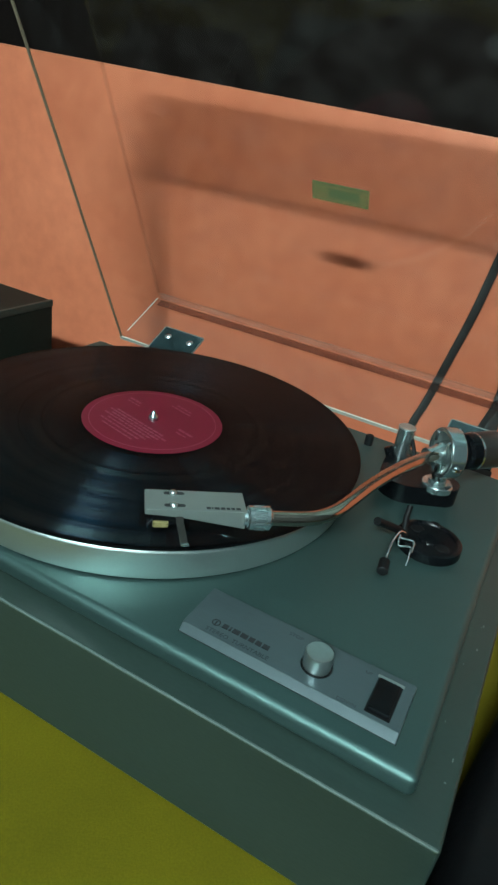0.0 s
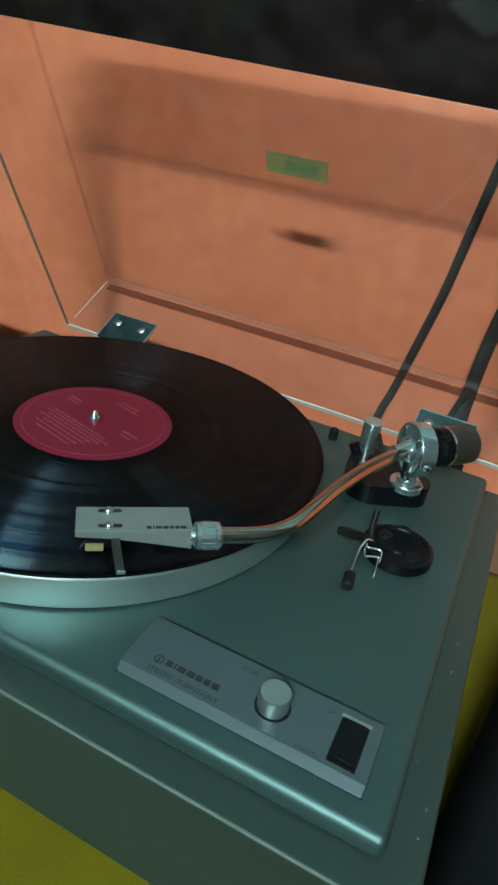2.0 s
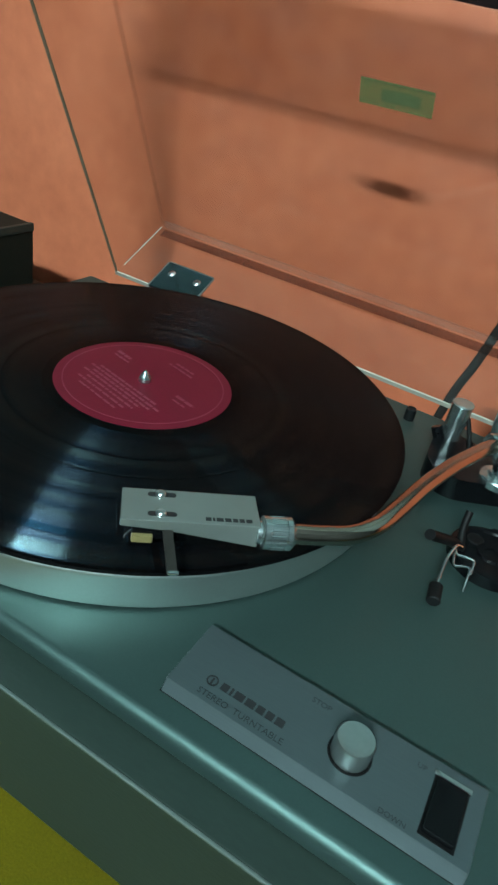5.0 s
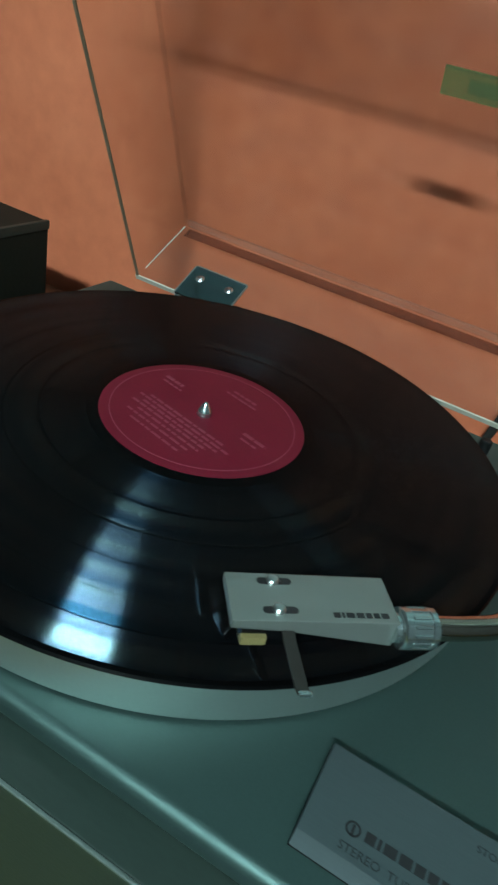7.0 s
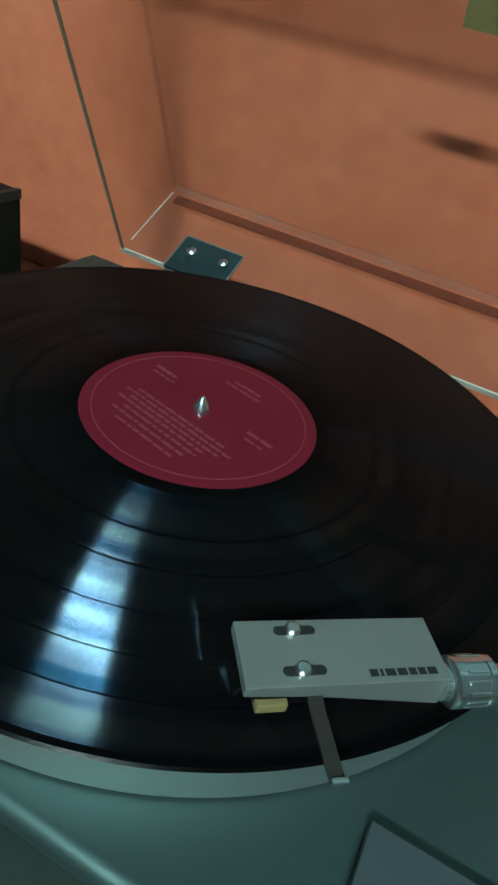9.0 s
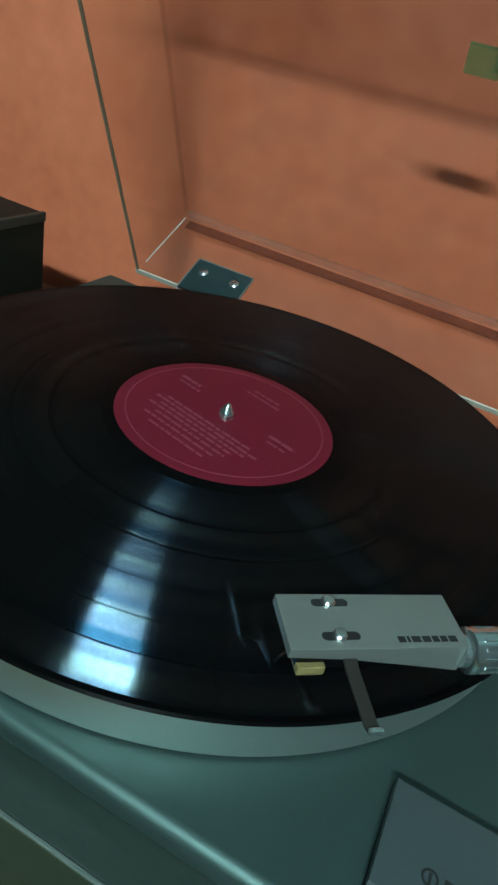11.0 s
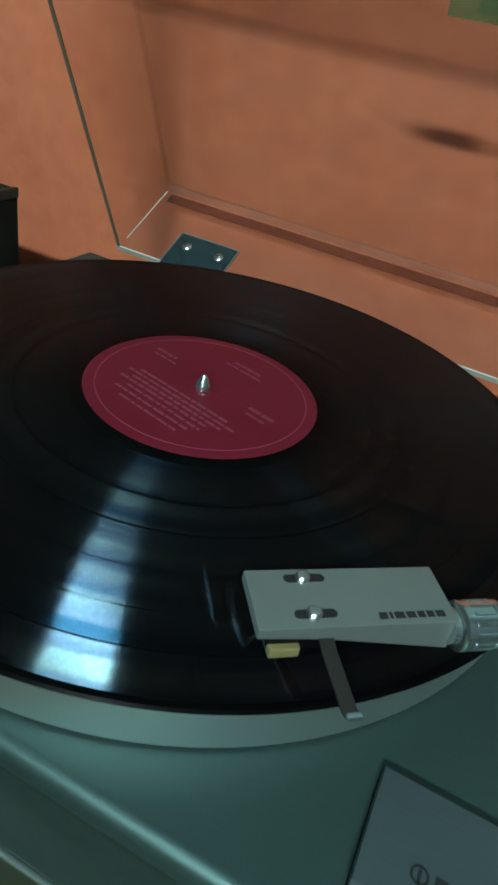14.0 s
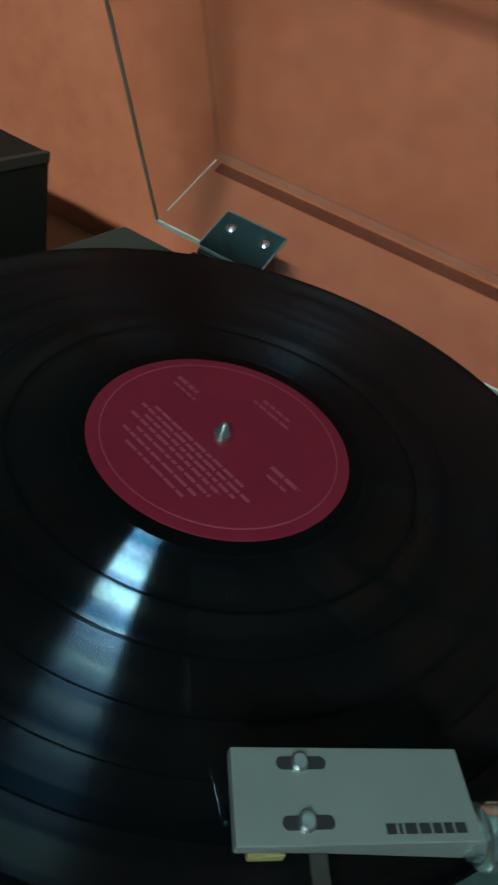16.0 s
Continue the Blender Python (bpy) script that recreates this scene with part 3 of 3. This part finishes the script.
def tonearm(tt):
    z = DECK_Z
    # black cast foot under the pivot
    outline = []
    for k in range(48):
        a = 2 * math.pi * k / 48
        d = Vector((math.cos(a), math.sin(a)))
        reach = max(Vector((0.1700, 0.0790)).dot(d) + 0.0185, Vector((0.1950, 0.0870)).dot(d) + 0.0130, Vector((0.1600, 0.1030)).dot(d) + 0.0100)
        outline.append((a, reach))
    step = 2 * math.pi / 48
    outline = [((r * math.sin(a + step) - q * math.sin(a)) / math.sin(step), (q * math.cos(a) - r * math.cos(a + step)) / math.sin(step)) for (a, r), (_, q) in zip(outline, outline[1:] + outline[:1])]
    foot = part("arm_base", prism(outline, z, z + 0.0140, 0.004, segments=4), BLACK_GLOSS, tt, "black cast tonearm base")
    part("pivot_collar", lathe([(0, z + 0.012), (0.0112, z + 0.012), (0.0112, z + 0.0158), (0.0106, z + 0.0166), (0.0072, z + 0.0170), (0.0068, z + 0.0192), (0, z + 0.0195)], 48, Matrix.Translation((PIVOT.x, PIVOT.y, 0))), BRIGHT, foot)
    part("pivot_post", rod(0.0055, z + 0.018, PIVOT.z - 0.008, (PIVOT.x, PIVOT.y)), CHROME, foot)
    part("base_screw", rod(0.0022, z + 0.0130, z + 0.0155, (0.1665, 0.0720)), CHROME, foot)
    # arm rest: a black post with a bright cap
    rest = part("arm_rest", rod(0.0064, z + 0.010, z + 0.0372, (0.1575, 0.1065)), BRIGHT, tt, "polished steel arm rest post")
    part("rest_cap", rod(0.0066, z + 0.0368, z + 0.0380, (0.1575, 0.1065), 0.0004), ALUMINIUM, rest)
    part("rest_clip", sweep([(0.1632, 0.1060, z + 0.030), (0.1680, 0.1030, z + 0.021), (0.1710, 0.0990, z + 0.015)], 0.0015), BLACK_MATT, rest)
    part("rest_lug", rod(0.0036, 0, 0.009, m=along((0.1530, 0.1000, z + 0.012), (0.1480, 0.1010, z + 0.020))), BLACK_GLOSS, rest)
    # the S-shaped tube
    zt = PIVOT.z
    line = [(0.1290, -0.0755, 0.1553), (0.1405, -0.0668, 0.1553), (0.1500, -0.0578, 0.1555), (0.1565, -0.0440, 0.1557), (0.1598, -0.0270, 0.1560), (0.1645, 0.0010, 0.1565), (0.1727, 0.0330, 0.1570), (0.1830, 0.0610, zt), tuple(PIVOT)]
    tube = part("tonearm", sweep(line, 0.0041, 20), TUBE_CHROME, tt, "S-shaped polished chrome tonearm")
    head = Vector((0.0420, 0.0318, 0)).normalized()
    # connector with fluted collar
    c0 = Vector((0.1180, -0.0840, 0.1552)) + head * 0.0032
    frame_c = along(c0, c0 + head)
    prof = [(0, -0.0025), (0.0046, -0.0025), (0.0048, -0.0008), (0.0061, -0.0004), (0.0067, 0.0002), (0.0067, 0.0022), (0.0064, 0.0025), (0.0064, 0.0090), (0.0067, 0.0093), (0.0067, 0.0112), (0.0060, 0.0119), (0.0050, 0.0128), (0, 0.0128)]
    part("collar", lathe(prof, 40, frame_c), BRIGHT, tube, "ribbed metal locking collar")
    for k in range(14):
        turned = frame_c @ pose(0, 0, 0, 0, 0, k * 360 / 14)
        part("collar_flute", box(0.0060, 0.0067, -0.0006, 0.0006, 0.0028, 0.0088, 0.0002, 1, m=turned), BRIGHT, tube)
    headshell(tube)
    # gimbal ring round the tube, pivot barrel, counterweight
    tail = Vector((0.0250, 0.0310, 0)).normalized()
    ax = along(PIVOT, PIVOT + tail)
    ring = [(0.0150, -0.0052), (0.0176, -0.0052), (0.0180, -0.0046), (0.0180, 0.0046), (0.0176, 0.0052), (0.0150, 0.0052), (0.0150, -0.0052)]
    yoke = Vector((0.79, 0.61, 0)).normalized()
    yoke_ax = along(PIVOT, PIVOT + yoke)
    part("gimbal_ring", lathe(ring, 72, yoke_ax), BRIGHT, tube, "wide brushed aluminium ring")
    part("ring_web", lathe([(0, -0.0002), (0.0118, -0.0002), (0.0138, -0.0016), (0.0152, -0.0030), (0.0152, 0.0030), (0, 0.0030)], 48, yoke_ax), ALUMINIUM, tube)
    part("pivot_barrel", lathe([(0, -0.0190), (0.0048, -0.0190), (0.0052, -0.0170), (0.0052, -0.0120), (0.0080, -0.0070), (0.0092, -0.0010), (0.0092, 0.006), (0, 0.006)], 40, ax), BRIGHT, tube)
    side = yoke.cross(Vector((0, 0, 1)))
    for s in (-1, 1):
        q = PIVOT + side * 0.0177 * s + Vector((0, 0, -0.004))
        part("pivot_screw", lathe([(0, 0), (0.0026, 0), (0.0026, 0.0012), (0.0018, 0.0016), (0, 0.0010)], 20, along(q, q + side * s)), CHROME, tube)
    for s in (-1, 1):
        q = PIVOT - yoke * 0.0062 + side * (0.0085 * s) + Vector((0, 0, 0.009))
        part("bearing_pin", rod(0.0013, -0.004, 0.004, m=Matrix.Translation(q) @ pose(0, 0, 0, 12, 0, 0)), CHROME, tube)
    part("rear_shaft", rod(0.0046, 0.004, 0.034, m=ax), CHROME, tube)
    part("scale_ring", lathe([(0, 0.0130), (0.0100, 0.0130), (0.0126, 0.0150), (0.0132, 0.0225), (0, 0.0225)], 56, ax), BLACK_GLOSS, tube, "black tracking-force ring")
    part("chrome_band", lathe([(0.0131, 0.0215), (0.0135, 0.0217), (0.0135, 0.0229), (0.0131, 0.0231)], 56, ax), CHROME, tube)
    part("counterweight", lathe([(0, 0.0227), (0.0130, 0.0227), (0.0134, 0.0235), (0.0134, 0.0430), (0.0124, 0.0445), (0.0060, 0.0445), (0, 0.0439)], 56, ax), GREY_WEIGHT, tube, "grey-brown cylindrical counterweight")
    q = PIVOT + tail * 0.0140 - side * 0.006 + Vector((0, 0, -0.0135))
    part("pin", rod(0.0010, 0, 0.006, m=along(q, q - tail * 0.01 + side * -0.003)), CHROME, tube)


def headshell(tube):
    """In its own axes: x from its front end to the arm, y across, z up; its top lies at z = 0."""
    u = Vector((0.0420, 0.0318, 0)).normalized()
    w = Vector((-u.y, u.x, 0))
    m = Matrix.Translation(Vector((0.0724, -0.1096, 0.1600)))
    m = m @ Matrix(((u.x, w.x, 0, 0), (u.y, w.y, 0, 0), (0, 0, 1, 0), (0, 0, 0, 1)))
    bm = bmesh.new()
    half = 0.0096
    low = [(0, -0.0034), (0.018, -0.0048), (0.0535, -0.0108)]
    tops, bots = [], []
    for x, zl in low:
        tops.append([bm.verts.new((x, y, 0)) for y in (-half, half)])
        bots.append([bm.verts.new((x if y == -half else x, y, zl)) for y in (-half, half)])
    for i in range(2):
        bm.faces.new((tops[i][0], tops[i + 1][0], tops[i + 1][1], tops[i][1]))
        bm.faces.new((bots[i][0], bots[i][1], bots[i + 1][1], bots[i + 1][0]))
        for k in (0, 1):
            bm.faces.new((tops[i][k], tops[i + 1][k], bots[i + 1][k], bots[i][k]))
    bm.faces.new((tops[0][0], tops[0][1], bots[0][1], bots[0][0]))
    bm.faces.new((tops[2][0], tops[2][1], bots[2][1], bots[2][0]))
    bmesh.ops.recalc_face_normals(bm, faces=bm.faces)
    bmesh.ops.bevel(bm, geom=bm.edges[:], offset=0.0005, segments=2, profile=0.5, affect="EDGES")
    bmesh.ops.transform(bm, verts=bm.verts, matrix=m)
    part("headshell", bm, HEADSHELL_SILVER, tube, "flat silver headshell")
    for y in (-0.0054, 0.0062):
        slot = []
        for k in range(16):
            a = 2 * math.pi * k / 16
            slot.append((0.0155 + (0.0042 if math.cos(a) >= 0 else -0.0042) + 0.0014 * math.cos(a), y + 0.0014 * math.sin(a)))
        part("slot", prism(slot, -0.0012, 0.00012, m=m), INK, tube, "black screw slot")
        part("cartridge_screw", lathe([(0, 0), (0.0020, 0), (0.0020, 0.0008), (0.0015, 0.0014), (0.0006, 0.0016), (0, 0.0015)], 20, m @ Matrix.Translation((0.0150, y, 0.0))), SCREW_STEEL, tube)
        part("screw_end", rod(0.0009, -0.0095, -0.003, (0.0150, y), m=m), CHROME, tube)
    x = 0.0320
    for wd in (0.0022, 0.0008, 0.0027, 0.0025, 0.0020, 0.0020, 0.0025):
        part("mark", box(x, x + wd, -0.0078, -0.0058, 0.0, 0.00012, m=m), INK, tube, smooth=False)
        x += wd + 0.0006
    part("cartridge", box(0.0045, 0.0230, -0.0070, 0.0070, -0.0118, -0.0036, 0.0008, m=m), BLACK_GLOSS, tube, "black cartridge body")
    bm = box(0.0046, 0.0128, -0.0088, 0.0040, -0.0122, -0.0088, 0.0006, m=m)
    part("stylus_holder", bm, BRASS, tube, "yellow plastic stylus holder")
    part("stylus", sweep([m @ Vector((0.0055, 0, -0.0125)), m @ Vector((0.0030, 0, -0.0155)), m @ Vector((0.0022, 0, -0.0175))], 0.0005, 8), CHROME, tube)
    # finger lift: a bent flat strip
    bm = bmesh.new()
    pts = [(0.0180, -0.0094, -0.0040), (0.0182, -0.0126, -0.0052), (0.0190, -0.0192, -0.0069), (0.0197, -0.0258, -0.0085), (0.0199, -0.0280, -0.0082)]
    a = [bm.verts.new((x - 0.0019, y, zz)) for x, y, zz in pts]
    b = [bm.verts.new((x + 0.0019, y, zz)) for x, y, zz in pts]
    c = [bm.verts.new((x - 0.0019, y, zz - 0.0008)) for x, y, zz in pts]
    d = [bm.verts.new((x + 0.0019, y, zz - 0.0008)) for x, y, zz in pts]
    for i in range(len(pts) - 1):
        for p, q in ((a, b), (b, d), (d, c), (c, a)):
            bm.faces.new((p[i], p[i + 1], q[i + 1], q[i]))
    bm.faces.new((a[0], b[0], d[0], c[0]))
    bm.faces.new((a[-1], b[-1], d[-1], c[-1]))
    bmesh.ops.transform(bm, verts=bm.verts, matrix=m)
    lift = part("finger_lift", bm, GREY_WEIGHT, tube, "bent metal finger lift")
    part("lift_tip", box(0.0180, 0.0221, -0.0288, -0.0272, -0.0090, -0.0074, 0.0005, m=m), BRIGHT, lift, "bright worn tip")


def lid_box(x0, x1, w0, w1, v0, v1, bevel=0.0):
    """A block in the lid's axes: x; w along the lid's depth; v up its length."""
    return box(x0, x1, w0, w1, v0, v1, bevel, m=LID)


def dust_cover(tt):
    x0, x1, d, l, s = LID_X0, LID_X1, LID_D, LID_L, SHEET
    e = 0.0012
    cover = part("dust_cover", lid_box(x0, x1, d, d + s, 0.0037, l - 0.002), LID_CLEAR, tt, "clear acrylic lid, open and leaning forward", smooth=False)
    part("cover_wall", lid_box(x0, x1, e, d - 0.0042, -s, 0), LID_CLEAR, cover, smooth=False)
    part("cover_wall", lid_box(x0, x1, e, d - 0.002, l, l + s), LID_END_DARK, cover, smooth=False)
    part("cover_wall", lid_box(x0 - s, x0, e, d, 0, l), LID_CLEAR, cover, smooth=False)
    part("cover_wall", lid_box(x1, x1 + s, e, d, 0, l), LID_CLEAR, cover, smooth=False)
    # bent corners of thicker acrylic
    part("cover_corner", lid_box(x0, x1, d - 0.0004, d + s, -s, 0.0035, 0.0012), LID_CORNER, cover)
    # added tinted strip, off the corner, painting its shadow band
    shade_strip = part("cover_shade_strip", lid_box(x0 + 0.006, x1 - 0.002, d - 0.0146, d - 0.0058, 0.0003, 0.0011, 0.0003), LID_SHADE, cover, "dark tinted strip standing in for the corner's shadow")
    shade_strip.visible_shadow = False
    part("cover_corner", lid_box(x0, x1, d - 0.0012, d + s, l - 0.0012, l + s, 0.0012), LID_CORNER, cover)
    part("cover_corner", lid_box(x0 - s, x0 - 0.0002, d + 0.0002, d + s, 0, l, 0.001), LID_CLEAR, cover)
    part("cover_corner", lid_box(x1 + 0.0002, x1 + s, d + 0.0002, d + s, 0, l, 0.001), LID_CLEAR, cover)
    for x in (x0 + 0.0004, x1 - 0.0004):
        part("cover_seam", rod(0.00045, 0.010, d - 0.004, m=LID @ Matrix.Translation((x, 0, 0.0004)) @ pose(0, 0, 0, -90, 0, 0)), LID_EDGE, cover)
    # cut edges round the open side
    part("cut_edge", lid_box(x0 - s, x1 + s, 0, e, -s - 0.0012, 0), LID_EDGE, cover, "pale cut acrylic edge", smooth=False)
    part("cut_edge", lid_box(x0 - s, x1 + s, 0, e, l, l + s), LID_EDGE, cover, smooth=False)
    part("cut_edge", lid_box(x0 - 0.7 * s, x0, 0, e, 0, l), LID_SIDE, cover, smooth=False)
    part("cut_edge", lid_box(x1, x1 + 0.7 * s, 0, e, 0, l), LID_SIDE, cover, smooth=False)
    # green sticker on the top panel
    part("sticker", lid_box(0.0212, 0.0700, d - 0.0004, d - 0.0001, 0.1607, 0.1765), STICKER_GREEN, cover, "green rectangular sticker", smooth=False)
    part("sticker_print", lid_box(0.0222, 0.0692, d - 0.0006, d - 0.0003, 0.1752, 0.1761), STICKER_PALE, cover, smooth=False)
    part("sticker_print", lid_box(0.0360, 0.0620, d - 0.0006, d - 0.0003, 0.1645, 0.1720), STICKER_PALE, cover, smooth=False)
    for hx in (-0.1088, 0.1999):
        leaf = part("hinge_leaf", lid_box(hx - 0.0240, hx + 0.0240, -0.0030, 0.0310, 0.0004, 0.0024, 0.0009), HINGE_CHROME, cover, "bright chrome hinge leaf with two screws")
        # pale strips round the leaf stand in for its bevel highlights
        for u0, u1, w0, w1 in ((-0.0244, -0.0233, -0.002, 0.0300), (0.0233, 0.0244, -0.002, 0.0300), (-0.0233, 0.0233, 0.0303, 0.0314)):
            part("leaf_edge", lid_box(hx + u0, hx + u1, w0, w1, 0.0012, 0.0027, 0.0002), HEADSHELL_SILVER, cover, "pale strip painted as the edge's highlight")
        part("hinge_knuckle", rod(0.0042, hx - 0.0225, hx + 0.0225, m=LID @ Matrix.Translation((0, -0.004, -0.0025)) @ pose(0, 0, 0, 0, 90, 0)), CHROME, cover)
        part("hinge_body", box(hx - 0.024, hx + 0.024, 0.1585, 0.1740, 0.075, 0.1125, 0.001), BLACK_MATT, tt, "dark hinge bracket on the back")
        for sx in (-0.01335, 0.01335):
            at = LID @ Matrix.Translation((hx + sx, 0.0190, 0.0018))
            part("hinge_screw", lathe([(0, 0), (0.0036, 0), (0.0035, 0.0008), (0.0026, 0.0016), (0.0012, 0.0021), (0, 0.0022)], 28, at), SCREW_STEEL, cover)
            part("screw_slot", box(-0.0022, 0.0022, -0.0003, 0.0003, 0.0014, 0.0023, m=at @ pose(0, 0, 0, 0, 0, 30)), INK, cover, smooth=False)


def turntable():
    tt = thing("turntable", (0.033, 0, CLOTH_Z), "grey-green metal turntable playing a record, clear lid open", "turntable")
    plinth(tt)
    platter(tt)
    control_plate(tt)
    cueing_unit(tt)
    tonearm(tt)
    dust_cover(tt)
    part("stop_peg", rod(0.0036, DECK_Z - 0.001, DECK_Z + 0.0085, (0.1255, 0.1340)), RUBBER, tt, "short black rubber peg")


# ---- things beside and behind the turntable ----
def black_box():
    b = thing("speaker_box", (-0.295, 0.02, CLOTH_Z), "small black box with worn edges beside the turntable", "box")
    x1, y1, z1 = -0.2095, 0.1215, 0.1560
    part("body", box(x1 - 0.17, x1, y1 - 0.21, y1, CLOTH_Z, z1, 0.003, 3), BOX_BLACK, b)
    part("edge_trim", box(x1 - 0.003, x1 + 0.0008, y1 - 0.209, y1 - 0.001, z1 - 0.006, z1 + 0.0006, 0.0008), BOX_EDGE, b, "worn grey edge")


def cables():
    c = sweep([(0.1240, 0.2765, 0.035), (0.1330, 0.2775, 0.088), (0.1400, 0.2775, 0.115), (0.1500, 0.2770, 0.165), (0.1590, 0.2770, 0.212), (0.1650, 0.2770, 0.258), (0.1760, 0.2770, 0.345)], 0.0047, 14, flat=0.6)
    tagged(part("black_cable", c, CABLE), "flat black woven cable running up the wooden panel", "cable", group="cables behind the turntable")
    c = sweep([(0.2050, 0.2760, 0.032), (0.2070, 0.2765, 0.080), (0.2070, 0.2770, 0.130), (0.2085, 0.2770, 0.175), (0.2140, 0.2770, 0.230), (0.2210, 0.2770, 0.290), (0.2290, 0.2770, 0.340)], 0.0075, 14, flat=0.6)
    tagged(part("black_cable", c, CABLE), "thick black cable running up the wooden panel", "cable", group="cables behind the turntable")
    c = sweep([(0.1840, 0.2755, 0.032), (0.1905, 0.2755, 0.075), (0.1990, 0.2745, 0.110), (0.2060, 0.2690, 0.140)], 0.0042, 12, flat=0.7)
    tagged(part("black_cable", c, CABLE), "thin black cable joining the thick one", "cable", group="cables behind the turntable")


def black_bag():
    bm = box(0.262, 0.46, -0.42, 0.06, CLOTH_Z, 0.088, 0.02, 5)
    bmesh.ops.subdivide_edges(bm, edges=[e for e in bm.edges if e.calc_length() > 0.05], cuts=12, use_grid_fill=True)
    for v in bm.verts:
        v.co.x += noise.noise(v.co * 18) * 0.004 + 0.17 * max(0.0, v.co.y + 0.11)
        if v.co.z > 0.04:
            v.co.z += noise.noise(v.co * 14 + Vector((3, 1, 0))) * 0.008
    tagged(part("black_bag", bm, BAG), "soft black leatherette bag lying beside the turntable", "bag")


room()
wall_lamp()
table()
turntable()
record()
black_box()
cables()
black_bag()
